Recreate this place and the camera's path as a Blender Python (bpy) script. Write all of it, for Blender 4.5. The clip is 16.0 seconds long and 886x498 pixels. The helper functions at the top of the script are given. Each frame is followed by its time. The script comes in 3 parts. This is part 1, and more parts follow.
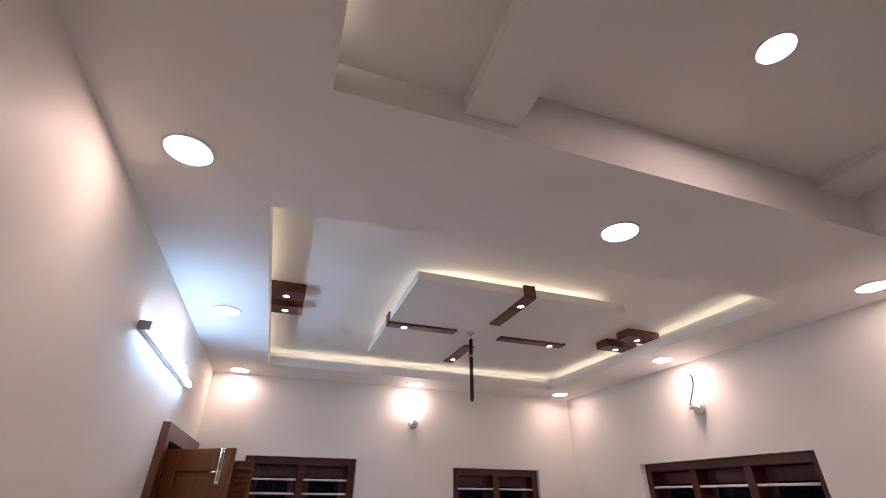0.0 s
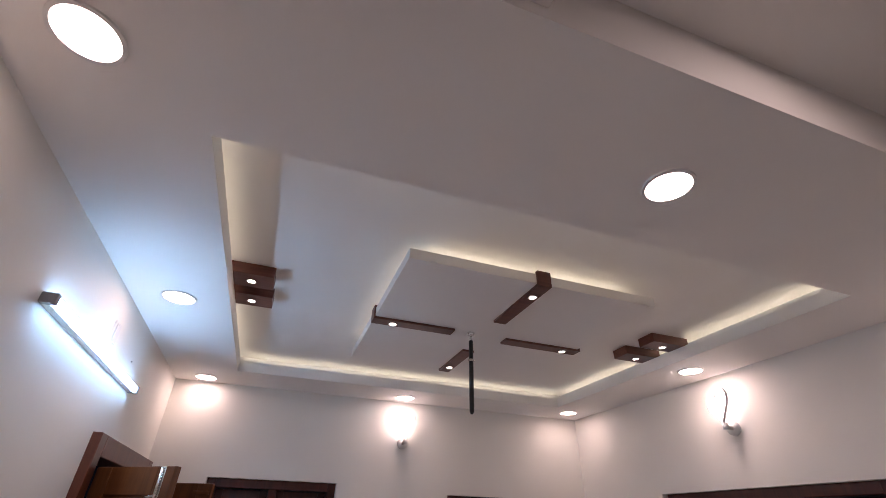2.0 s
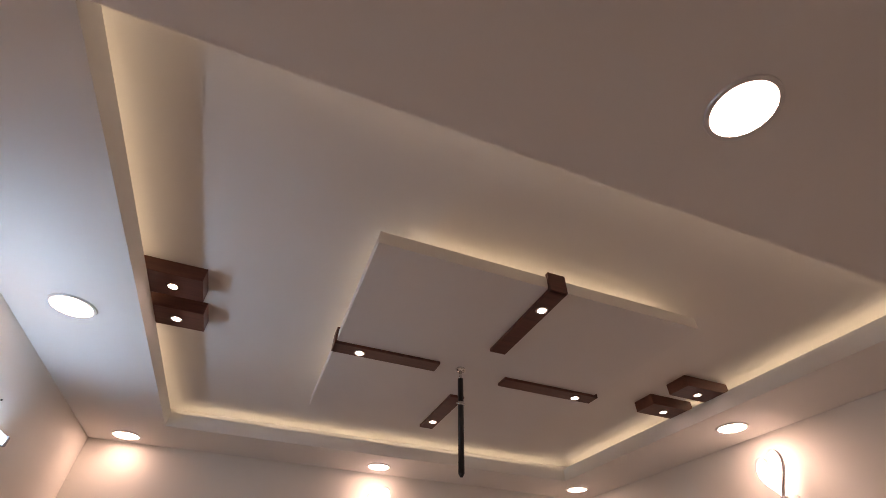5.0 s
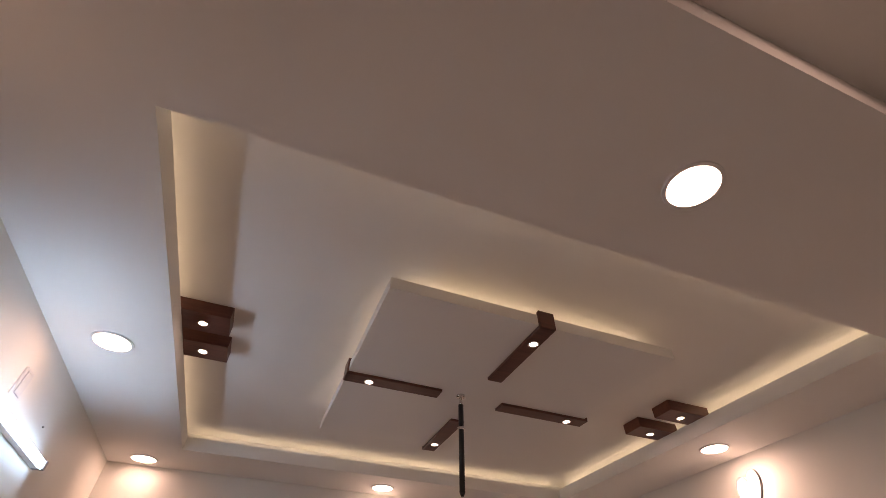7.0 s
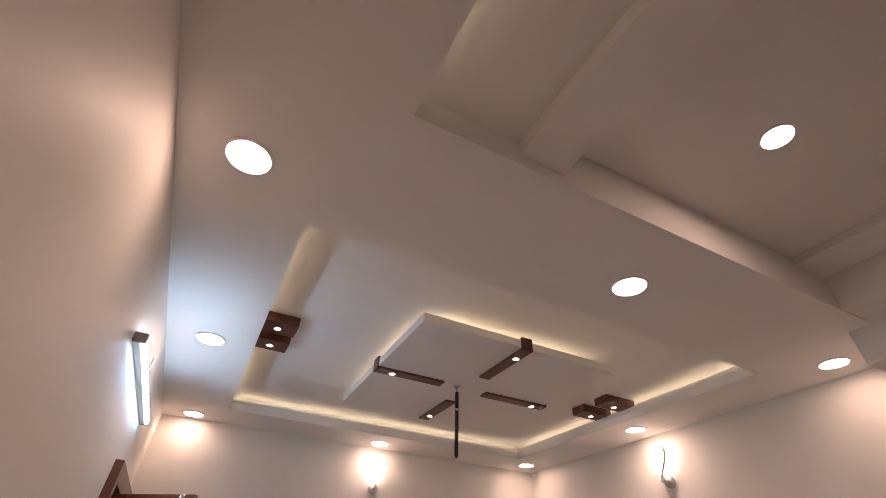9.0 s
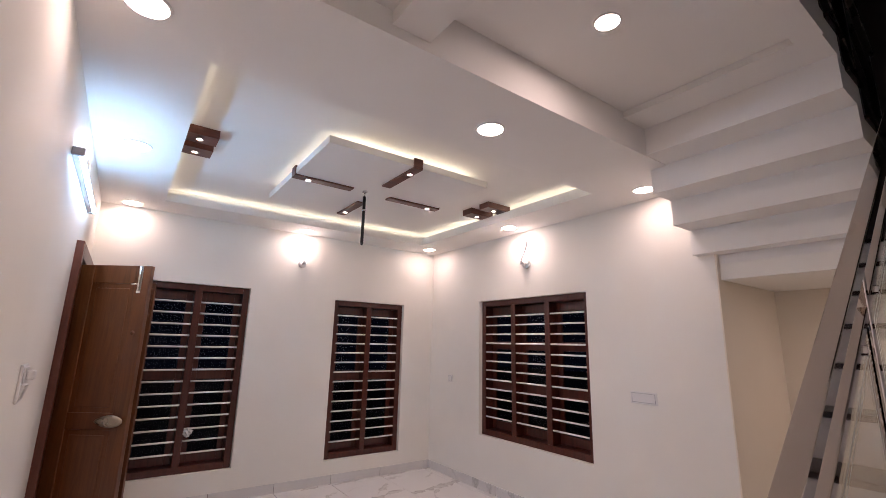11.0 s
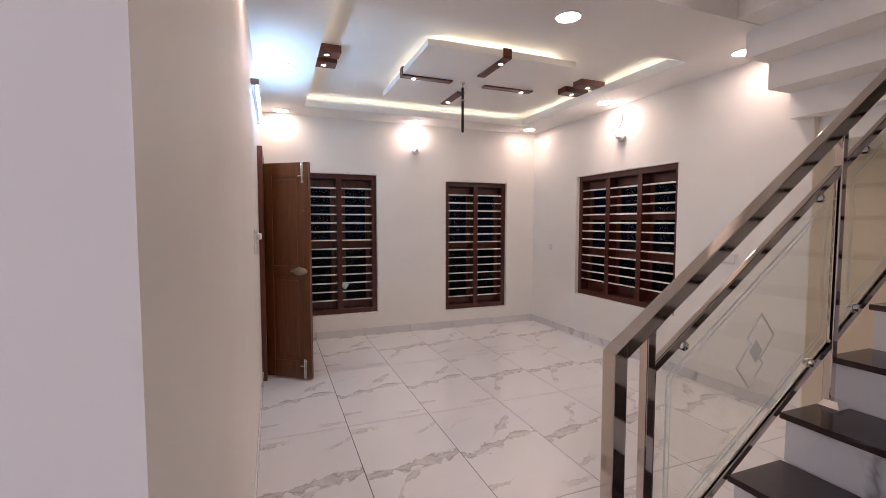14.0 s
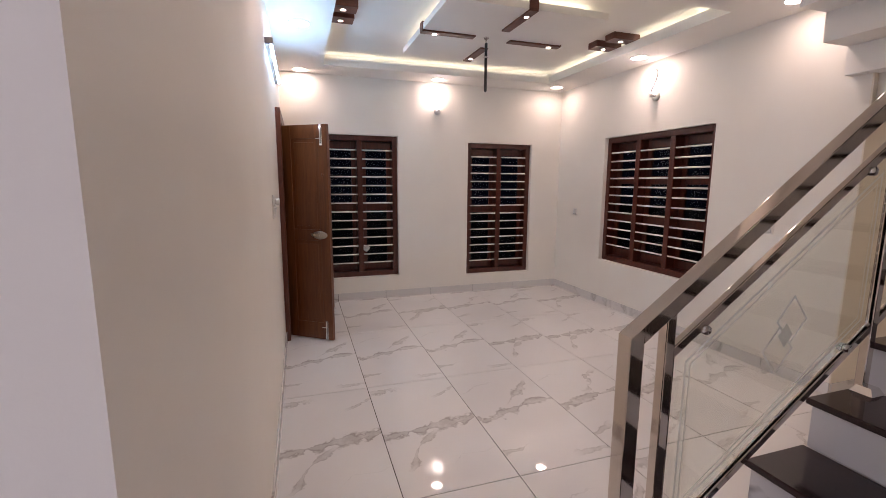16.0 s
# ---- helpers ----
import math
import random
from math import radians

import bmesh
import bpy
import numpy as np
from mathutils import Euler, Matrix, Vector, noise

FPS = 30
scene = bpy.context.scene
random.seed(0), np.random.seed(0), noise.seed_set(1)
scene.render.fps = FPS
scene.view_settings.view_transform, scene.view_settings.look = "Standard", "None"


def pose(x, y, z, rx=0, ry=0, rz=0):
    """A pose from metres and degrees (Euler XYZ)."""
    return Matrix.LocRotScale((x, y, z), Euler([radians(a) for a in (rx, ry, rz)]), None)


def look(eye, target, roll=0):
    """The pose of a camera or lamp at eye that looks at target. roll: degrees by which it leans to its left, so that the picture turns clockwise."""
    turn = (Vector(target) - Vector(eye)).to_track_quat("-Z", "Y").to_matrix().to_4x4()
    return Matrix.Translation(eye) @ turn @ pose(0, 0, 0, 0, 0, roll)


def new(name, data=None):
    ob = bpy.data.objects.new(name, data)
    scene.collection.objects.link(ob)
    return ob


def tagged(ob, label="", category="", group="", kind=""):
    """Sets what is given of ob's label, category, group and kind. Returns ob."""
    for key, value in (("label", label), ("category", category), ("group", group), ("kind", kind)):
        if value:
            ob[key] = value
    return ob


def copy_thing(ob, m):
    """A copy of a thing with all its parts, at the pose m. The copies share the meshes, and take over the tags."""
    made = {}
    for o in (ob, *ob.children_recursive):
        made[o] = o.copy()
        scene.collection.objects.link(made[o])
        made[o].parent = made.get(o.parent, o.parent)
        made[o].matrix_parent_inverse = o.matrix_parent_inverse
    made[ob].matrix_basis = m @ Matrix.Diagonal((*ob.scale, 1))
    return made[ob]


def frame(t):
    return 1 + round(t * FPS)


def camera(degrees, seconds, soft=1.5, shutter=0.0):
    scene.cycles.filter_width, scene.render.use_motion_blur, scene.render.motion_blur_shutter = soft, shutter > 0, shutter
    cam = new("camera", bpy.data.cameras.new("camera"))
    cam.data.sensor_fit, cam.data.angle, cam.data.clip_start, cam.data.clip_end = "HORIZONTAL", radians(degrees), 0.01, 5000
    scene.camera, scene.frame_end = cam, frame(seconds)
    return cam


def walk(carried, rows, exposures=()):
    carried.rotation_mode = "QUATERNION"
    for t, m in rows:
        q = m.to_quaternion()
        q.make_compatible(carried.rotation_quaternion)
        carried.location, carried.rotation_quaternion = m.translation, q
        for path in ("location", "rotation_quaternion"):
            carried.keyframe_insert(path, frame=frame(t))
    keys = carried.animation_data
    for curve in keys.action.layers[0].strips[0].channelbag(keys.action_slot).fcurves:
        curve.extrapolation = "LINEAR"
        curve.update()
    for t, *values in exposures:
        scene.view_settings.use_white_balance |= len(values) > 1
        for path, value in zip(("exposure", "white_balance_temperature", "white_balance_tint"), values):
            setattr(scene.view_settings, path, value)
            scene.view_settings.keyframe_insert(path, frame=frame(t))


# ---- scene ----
cam = camera(90.5, 16.0, soft=0.75)
PATH = [
    (0, (0.1, 0.329, 1.73), (0.662, 1.975, 2.716), 0.6),
    (0.5, (0.144, 0.335, 1.736), (0.705, 1.982, 2.722), 0.6),
    (1, (0.191, 0.462, 1.726), (0.752, 2.104, 2.721), 0.8),
    (1.5, (0.194, 0.656, 1.766), (0.756, 2.284, 2.782), 1.2),
    (2, (0.257, 0.777, 1.755), (0.814, 2.372, 2.825), 1.4),
    (2.5, (0.36, 0.886, 1.772), (0.91, 2.428, 2.921), 1.5),
    (3, (0.427, 1.026, 1.771), (0.979, 2.541, 2.954), 1.6),
    (3.5, (0.46, 1.197, 1.792), (1.009, 2.682, 3.014), 1.6),
    (4, (0.479, 1.312, 1.788), (1.023, 2.758, 3.058), 1.7),
    (6.5, (0.467, 1.291, 1.753), (0.985, 2.639, 3.137), 0.9),
    (7, (0.38, 1.111, 1.715), (0.898, 2.45, 3.108), 0.9),
    (7.5, (0.266, 0.937, 1.711), (0.786, 2.272, 3.107), 1.2),
    (8, (0.078, 0.782, 1.66), (0.604, 2.103, 3.066), 1.8),
    (10.5, (-0.242, 0.003, 1.529), (0.837, 1.56, 2.168), 1.9),
    (11, (-0.239, -0.155, 1.504), (0.897, 1.436, 1.928), 1.3),
    (11.5, (-0.29, -0.256, 1.491), (0.873, 1.358, 1.702), 1.3),
    (12, (-0.368, -0.387, 1.469), (0.8, 1.234, 1.569), 1.2),
    (12.5, (-0.398, -0.484, 1.482), (0.767, 1.141, 1.519), 1.0),
    (13, (-0.402, -0.594, 1.485), (0.723, 1.06, 1.478), 0.7),
    (13.5, (-0.426, -0.704, 1.458), (0.508, 1.064, 1.408), 0.4),
    (14, (-0.431, -0.765, 1.433), (0.288, 1.097, 1.313), 0.0),
    (14.5, (-0.42, -0.789, 1.442), (0.247, 1.086, 1.244), 0.1),
    (15, (-0.409, -0.79, 1.458), (0.236, 1.087, 1.21), 0.1),
    (15.5, (-0.396, -0.774, 1.466), (0.23, 1.105, 1.187), 0.1),
    (16, (-0.375, -0.726, 1.472), (0.235, 1.155, 1.172), 0.3),
]
EXPOSURES = [
    (0.0, 1.70, 6450, 33), (2.0, 1.38, 6250, 33), (3.5, 1.11, 6650, 35), (4.0, 1.06, 7500, 38), (6.5, 1.02, 8000, 41), (8.0, 1.02, 8150, 41),
    (10.3, 2.06, 6350, 30), (11.0, 2.15, 6300, 30), (12.5, 2.18, 6250, 29), (13.5, 2.22, 6250, 28), (14.5, 2.18, 6400, 28), (16.0, 2.13, 6450, 27),
]
walk(cam, [(t, look(eye, target, roll)) for t, eye, target, roll in PATH], EXPOSURES)

# ---- world: a dark night outside ----
world = bpy.data.worlds.new("night")
scene.world = world
world.use_nodes = True
world.node_tree.nodes["Background"].inputs[0].default_value = (0.010, 0.014, 0.028, 1)
world.node_tree.nodes["Background"].inputs[1].default_value = 0.04

# strengths of the lamps of the place
DOWNLIGHT, WALL_LAMP, TUBE, COVE, SPOT, HALL = 23.0, 2.4, 12.5, 1.8, 12.0, 13.0
WARM, COOL, COVE_TINT = (1.0, 0.80, 0.64), (0.36, 0.72, 1.0), (1.0, 0.95, 0.66)

# ---- plan ----
XL, XR, YB, YH, ZC, ZT = -0.55, 3.11, 4.752, -0.277, 2.70, 2.84
WALL = 0.22
TRAY = (-0.085, 1.86, 2.645, 4.33)
ISLAND = (0.652, 2.342, 1.96, 3.746)
DOOR_Y0, DOOR_Y1, DOOR_TOP = 3.44, 4.735, 2.107
WIN_L = (-0.135, 0.805, 0.285, 2.032)
WIN_M = (1.737, 2.67, 0.237, 1.985)
WIN_R = (2.304, 3.78, 0.545, 2.0)
RISE, RUN = 0.1655, 0.239
STAIR_Y0, STAIR_Y1 = -0.95, 0.166


def tread_z(k):
    """Height of the top of tread k; the first riser is a little lower."""
    return max(0.0, k * RISE - 0.025)


def nosing(k):
    """x of the front edge of tread k."""
    return 0.892 + RUN * (k - 4)


# ---- materials ----
def material(name, color, rough=0.5, metal=0.0, **extra):
    m = bpy.data.materials.new(name)
    m.use_nodes = True
    b = m.node_tree.nodes["Principled BSDF"]
    b.inputs["Base Color"].default_value = (*color, 1)
    b.inputs["Roughness"].default_value = rough
    b.inputs["Metallic"].default_value = metal
    for key, value in extra.items():
        b.inputs[key.replace("_", " ")].default_value = value
    return m


def node(m, kind, **values):
    n = m.node_tree.nodes.new(kind)
    for key, value in values.items():
        n.inputs[key].default_value = value
    return n


def wire(m, a, out, b, into):
    m.node_tree.links.new(a.outputs[out], b.inputs[into])


def shader(m):
    return m.node_tree.nodes["Principled BSDF"]


def ramp(m, stops):
    r = m.node_tree.nodes.new("ShaderNodeValToRGB")
    r.color_ramp.elements[0].position, r.color_ramp.elements[0].color = stops[0][0], (*stops[0][1], 1)
    r.color_ramp.elements[1].position, r.color_ramp.elements[1].color = stops[-1][0], (*stops[-1][1], 1)
    for at, c in stops[1:-1]:
        e = r.color_ramp.elements.new(at)
        e.color = (*c, 1)
    return r


def painted(name, color, rough=0.55, bump=0.06):
    """Emulsion paint: faint patches, roller grain and slow waves of the plaster."""
    m = material(name, color, rough)
    geo = m.node_tree.nodes.new("ShaderNodeNewGeometry")
    big = node(m, "ShaderNodeTexNoise", Scale=1.3, Detail=3.0)
    fine = node(m, "ShaderNodeTexNoise", Scale=260.0, Detail=2.0)
    wave = node(m, "ShaderNodeTexNoise", Scale=2.6, Detail=2.0)
    for n in (big, fine, wave):
        wire(m, geo, "Position", n, "Vector")
    r = ramp(m, [(0.3, tuple(c * 0.965 for c in color)), (0.7, tuple(min(1, c * 1.02) for c in color))])
    wire(m, big, "Fac", r, "Fac")
    wire(m, r, "Color", shader(m), "Base Color")
    b1 = node(m, "ShaderNodeBump", Strength=bump, Distance=0.0015)
    b2 = node(m, "ShaderNodeBump", Strength=0.12, Distance=0.01)
    wire(m, fine, "Fac", b1, "Height")
    wire(m, wave, "Fac", b2, "Height")
    wire(m, b1, "Normal", b2, "Normal")
    wire(m, b2, "Normal", shader(m), "Normal")
    return m


def wooden(name, dark, light, rough, axis, scale=1.0):
    """Polished wood with grain along an axis of the object."""
    m = material(name, dark, rough, Coat_Weight=0.25, Coat_Roughness=0.15)
    tc = m.node_tree.nodes.new("ShaderNodeTexCoord")
    mp = m.node_tree.nodes.new("ShaderNodeMapping")
    s = [9.0 * scale] * 3
    s[axis] = 0.7 * scale
    mp.inputs["Scale"].default_value = s
    info = m.node_tree.nodes.new("ShaderNodeObjectInfo")
    wire(m, tc, "Object", mp, "Vector")
    wire(m, info, "Random", mp, "Location")
    grain = node(m, "ShaderNodeTexNoise", Scale=3.0, Detail=6.0, Roughness=0.62, Distortion=0.9)
    pores = node(m, "ShaderNodeTexNoise", Scale=28.0, Detail=3.0)
    wire(m, mp, "Vector", grain, "Vector")
    wire(m, mp, "Vector", pores, "Vector")
    mix = node(m, "ShaderNodeMath")
    mix.operation = "MULTIPLY_ADD"
    mix.inputs[1].default_value = 0.25
    wire(m, pores, "Fac", mix, 0)
    wire(m, grain, "Fac", mix, 2)
    r = ramp(m, [(0.42, dark), (0.62, tuple((a + b) / 2 for a, b in zip(dark, light))), (0.8, light)])
    wire(m, mix, "Value", r, "Fac")
    wire(m, r, "Color", shader(m), "Base Color")
    b = node(m, "ShaderNodeBump", Strength=0.12, Distance=0.001)
    wire(m, pores, "Fac", b, "Height")
    wire(m, b, "Normal", shader(m), "Normal")
    return m


def marble(name, base, vein, rough, strength=1.0, shift=True):
    """Glazed tile with grey veins; each tile takes another cut of the stone."""
    m = material(name, base, rough)
    geo = m.node_tree.nodes.new("ShaderNodeNewGeometry")
    info = m.node_tree.nodes.new("ShaderNodeObjectInfo")
    mul = node(m, "ShaderNodeMath")
    mul.operation = "MULTIPLY"
    mul.inputs[1].default_value = 37.0 if shift else 3.0
    wire(m, info, "Random", mul, 0)
    add = m.node_tree.nodes.new("ShaderNodeVectorMath")
    wire(m, geo, "Position", add, 0)
    wire(m, mul, "Value", add, 1)
    warp = node(m, "ShaderNodeTexNoise", Scale=1.6, Detail=4.0, Roughness=0.6)
    wire(m, add, "Vector", warp, "Vector")
    turn = m.node_tree.nodes.new("ShaderNodeMapping")
    turn.inputs["Rotation"].default_value = (0.3, 0.2, 0.55)
    turn.inputs["Scale"].default_value = (0.55, 1.5, 1.0)
    wire(m, add, "Vector", turn, "Vector")
    bent = m.node_tree.nodes.new("ShaderNodeVectorMath")
    bent.operation = "MULTIPLY_ADD"
    bent.inputs[1].default_value = (0.5, 0.5, 0.5)
    wire(m, warp, "Color", bent, 0)
    wire(m, turn, "Vector", bent, 2)
    veins = node(m, "ShaderNodeTexNoise", Scale=1.35, Detail=5.0, Roughness=0.5)
    wire(m, bent, "Vector", veins, "Vector")
    ridge = ramp(m, [(0.47, (0, 0, 0)), (0.497, (1, 1, 1)), (0.505, (0.55, 0.55, 0.55)), (0.54, (0, 0, 0))])
    wire(m, veins, "Fac", ridge, "Fac")
    gate = node(m, "ShaderNodeTexNoise", Scale=1.1, Detail=2.0)
    wire(m, add, "Vector", gate, "Vector")
    open_ = ramp(m, [(0.40, (0, 0, 0)), (0.58, (strength, strength, strength))])
    wire(m, gate, "Fac", open_, "Fac")
    amount = node(m, "ShaderNodeMath")
    amount.operation = "MULTIPLY"
    wire(m, ridge, "Color", amount, 0)
    wire(m, open_, "Color", amount, 1)
    cloud = ramp(m, [(0.35, tuple(c * 0.94 for c in base)), (0.65, base)])
    wire(m, warp, "Fac", cloud, "Fac")
    mix = m.node_tree.nodes.new("ShaderNodeMix")
    mix.data_type = "RGBA"
    mix.inputs["B"].default_value = (*vein, 1)
    m.node_tree.links.new(amount.outputs[0], mix.inputs[0])
    m.node_tree.links.new(cloud.outputs[0], mix.inputs[6])
    mix.inputs[7].default_value = (*vein, 1)
    m.node_tree.links.new(mix.outputs[2], shader(m).inputs["Base Color"])
    return m


def printed_tile(name, base, vein, rough):
    """Polished porcelain with one printed vein pattern, laid either way round."""
    m = material(name, base, rough, Specular_IOR_Level=0.85)
    tree = m.node_tree

    def calc(op, a, b=None, c=None):
        n = tree.nodes.new("ShaderNodeMath")
        n.operation = op
        for i, v in enumerate((a, b, c)):
            if v is None:
                continue
            if isinstance(v, (int, float)):
                n.inputs[i].default_value = v
            else:
                tree.links.new(v, n.inputs[i])
        return n.outputs[0]

    def span(v, lo, hi, to_lo, to_hi):
        n = tree.nodes.new("ShaderNodeMapRange")
        n.interpolation_type = "SMOOTHSTEP"
        tree.links.new(v, n.inputs[0])
        for i, x in enumerate((lo, hi, to_lo, to_hi)):
            n.inputs[i + 1].default_value = x
        return n.outputs[0]

    tc = tree.nodes.new("ShaderNodeTexCoord")
    info = tree.nodes.new("ShaderNodeObjectInfo")
    pick = calc("GREATER_THAN", info.outputs["Random"], 0.62)
    sign = calc("MULTIPLY_ADD", pick, -2.0, 1.0)
    flip = tree.nodes.new("ShaderNodeVectorMath")
    flip.operation = "SCALE"
    tree.links.new(tc.outputs["Object"], flip.inputs[0])
    tree.links.new(sign, flip.inputs["Scale"])
    shift = tree.nodes.new("ShaderNodeVectorMath")
    tree.links.new(flip.outputs[0], shift.inputs[0])
    jump = calc("MULTIPLY", calc("ROUND", calc("MULTIPLY", info.outputs["Random"], 3.0)), 5.0)
    tree.links.new(jump, shift.inputs[1])
    sep = tree.nodes.new("ShaderNodeSeparateXYZ")
    tree.links.new(flip.outputs[0], sep.inputs[0])
    u, v = sep.outputs[0], sep.outputs[1]

    def cloud(scale, detail, rough_):
        n = node(m, "ShaderNodeTexNoise", Scale=scale, Detail=detail, Roughness=rough_)
        tree.links.new(shift.outputs[0], n.inputs["Vector"])
        return n.outputs["Fac"]

    warp, width, fine, haze = cloud(3.2, 5.0, 0.62), cloud(5.0, 3.0, 0.6), cloud(13.0, 4.0, 0.6), cloud(1.5, 3.0, 0.5)
    total = None
    for (ax, ay), (bx, by), thick, strength in (
        ((-0.36, -0.10), (0.36, 0.05), 0.050, 1.0), ((0.02, -0.06), (-0.24, -0.40), 0.026, 0.85),
        ((0.10, 0.33), (0.36, 0.44), 0.020, 0.7), ((-0.34, 0.47), (-0.08, 0.53), 0.020, 0.7),
        ((0.0, -0.42), (0.33, -0.30), 0.006, 0.45),
    ):
        length = math.hypot(bx - ax, by - ay)
        dx, dy = (bx - ax) / length, (by - ay) / length
        along = calc("MULTIPLY_ADD", u, dx, calc("MULTIPLY_ADD", v, dy, -(ax * dx + ay * dy)))
        across = calc("MULTIPLY_ADD", u, -dy, calc("MULTIPLY_ADD", v, dx, ax * dy - ay * dx))
        bent = calc("ABSOLUTE", calc("MULTIPLY_ADD", calc("SUBTRACT", warp, 0.5), 0.27, across))
        wide = calc("MULTIPLY", span(width, 0.38, 0.60, 0.16, 1.0), thick)
        ratio = calc("DIVIDE", bent, wide)
        core = span(ratio, 0.80, 1.35, 1.0, 0.0)
        ends = calc("MULTIPLY", span(along, -0.02, 0.10, 0.0, 1.0), span(along, length - 0.10, length + 0.02, 1.0, 0.0))
        rim = calc("MULTIPLY", core, span(ratio, 0.35, 0.85, 0.55, 1.0))
        mask = calc("MULTIPLY", calc("MULTIPLY", rim, ends), strength)
        total = mask if total is None else calc("MAXIMUM", total, mask)
    broken = calc("MULTIPLY", total, span(fine, 0.34, 0.58, 0.42, 0.95))
    ground = ramp(m, [(0.35, tuple(c * 0.955 for c in base)), (0.65, base)])
    tree.links.new(haze, ground.inputs[0])
    mix = tree.nodes.new("ShaderNodeMix")
    mix.data_type = "RGBA"
    tree.links.new(broken, mix.inputs[0])
    tree.links.new(ground.outputs[0], mix.inputs[6])
    mix.inputs[7].default_value = (*vein, 1)
    tree.links.new(mix.outputs[2], shader(m).inputs["Base Color"])
    return m


def speckled(name, color, speck, rough):
    m = material(name, color, rough)
    geo = m.node_tree.nodes.new("ShaderNodeNewGeometry")
    n = node(m, "ShaderNodeTexNoise", Scale=420.0, Detail=2.0)
    wire(m, geo, "Position", n, "Vector")
    r = ramp(m, [(0.45, color), (0.7, speck)])
    wire(m, n, "Fac", r, "Fac")
    wire(m, r, "Color", shader(m), "Base Color")
    return m


def brushed(name, color, rough):
    m = material(name, color, rough, 1.0)
    tc = m.node_tree.nodes.new("ShaderNodeTexCoord")
    n = node(m, "ShaderNodeTexNoise", Scale=14.0, Detail=4.0)
    wire(m, tc, "Object", n, "Vector")
    r = ramp(m, [(0.3, (rough * 0.7,) * 3), (0.7, (rough * 1.5,) * 3)])
    wire(m, n, "Fac", r, "Fac")
    wire(m, r, "Color", shader(m), "Roughness")
    return m


def glowing(name, color, strength):
    m = material(name, (0.8, 0.8, 0.8), 0.5)
    shader(m).inputs["Emission Color"].default_value = (*color, 1)
    shader(m).inputs["Emission Strength"].default_value = strength
    return m


PAINT = painted("white_wall_paint", (0.86, 0.838, 0.78))
CREAM = painted("cream_wall_paint", (0.83, 0.765, 0.65))
CEIL = painted("white_ceiling_paint", (0.86, 0.84, 0.805), 0.7, 0.03)
# the unlit stairwell's darkness is put into this near-black plaster colour
SHAFT = painted("shade_dark_shaft_plaster", (0.085, 0.068, 0.068), 0.8)
TILE = printed_tile("veined_floor_tile", (0.84, 0.825, 0.81), (0.42, 0.395, 0.375), 0.02)
RISER = marble("veined_riser_tile", (0.82, 0.81, 0.81), (0.33, 0.31, 0.32), 0.10, 1.0)
SKIRT = marble("veined_skirting_tile", (0.76, 0.745, 0.73), (0.40, 0.385, 0.37), 0.12, 1.0)
GROUT = speckled("dark_grey_grout", (0.045, 0.042, 0.040), (0.075, 0.07, 0.066), 0.9)
GRANITE = speckled("dark_brown_granite", (0.026, 0.013, 0.014), (0.055, 0.030, 0.031), 0.12)
TEAK = wooden("polished_teak", (0.090, 0.023, 0.0052), (0.165, 0.050, 0.0115), 0.34, 2)
TEAK_FRAME = wooden("dark_teak_frame", (0.070, 0.0125, 0.005), (0.135, 0.030, 0.010), 0.36, 2)
WINDOW_WOOD = wooden("red_brown_window_wood", (0.050, 0.0072, 0.0032), (0.098, 0.018, 0.008), 0.36, 2)
LAMINATE = wooden("dark_walnut_laminate", (0.085, 0.020, 0.012), (0.15, 0.044, 0.026), 0.42, 0, 1.6)
STEEL = brushed("stainless_steel", (0.67, 0.60, 0.54), 0.06)
CHROME = brushed("bright_chrome", (0.75, 0.74, 0.72), 0.08)
BAR_STEEL = material("white_painted_bar", (0.90, 0.89, 0.87), 0.3)
BRONZE = brushed("aged_brass", (0.42, 0.36, 0.28), 0.28)
PLASTIC = material("white_plastic", (0.78, 0.77, 0.75), 0.35)
GREY_PLASTIC = material("grey_plastic", (0.32, 0.32, 0.33), 0.4)
RIM_PLASTIC = material("pale_grey_plastic", (0.50, 0.50, 0.51), 0.4)
BLACK = material("black_painted_rod", (0.012, 0.012, 0.013), 0.35)
# the screw's own colour; on the upper railing it stands for shade
DARK_SHADED_METAL = brushed("dark_and_shaded_steel", (0.10, 0.095, 0.09), 0.3)
PANE = material("window_glass", (0.55, 0.58, 0.62), 0.0, 0.0, Transmission_Weight=1.0, IOR=1.2)
GLASS = material("clear_railing_glass", (0.93, 0.95, 0.91), 0.01, 0.0, Transmission_Weight=1.0, IOR=1.32)
FROST = material("etched_glass", (0.70, 0.73, 0.70), 0.7, 0.0, Transmission_Weight=0.6, IOR=1.02)
WRAP = material("crumpled_white_plastic", (0.85, 0.85, 0.85), 0.25, 0.0, Transmission_Weight=0.2)
SOIL = speckled("dark_yard_soil", (0.03, 0.028, 0.024), (0.05, 0.045, 0.04), 0.95)
LIGHT_WARM = glowing("downlight_diffuser", WARM, DOWNLIGHT)
LIGHT_DIM = glowing("dimmer_downlight_diffuser", WARM, DOWNLIGHT * 0.56)
LIGHT_YELLOW = glowing("yellowish_downlight_diffuser", (1.0, 0.82, 0.66), DOWNLIGHT * 1.7)
LIGHT_HEART = glowing("wall_lamp_diffuser", (1.0, 0.84, 0.70), WALL_LAMP)
LIGHT_TUBE = glowing("tube_diffuser", COOL, TUBE)
LIGHT_COVE = glowing("cove_strip_glow", COVE_TINT, COVE)
LIGHT_SPOT = glowing("spot_lens", (1.0, 0.90, 0.78), SPOT)
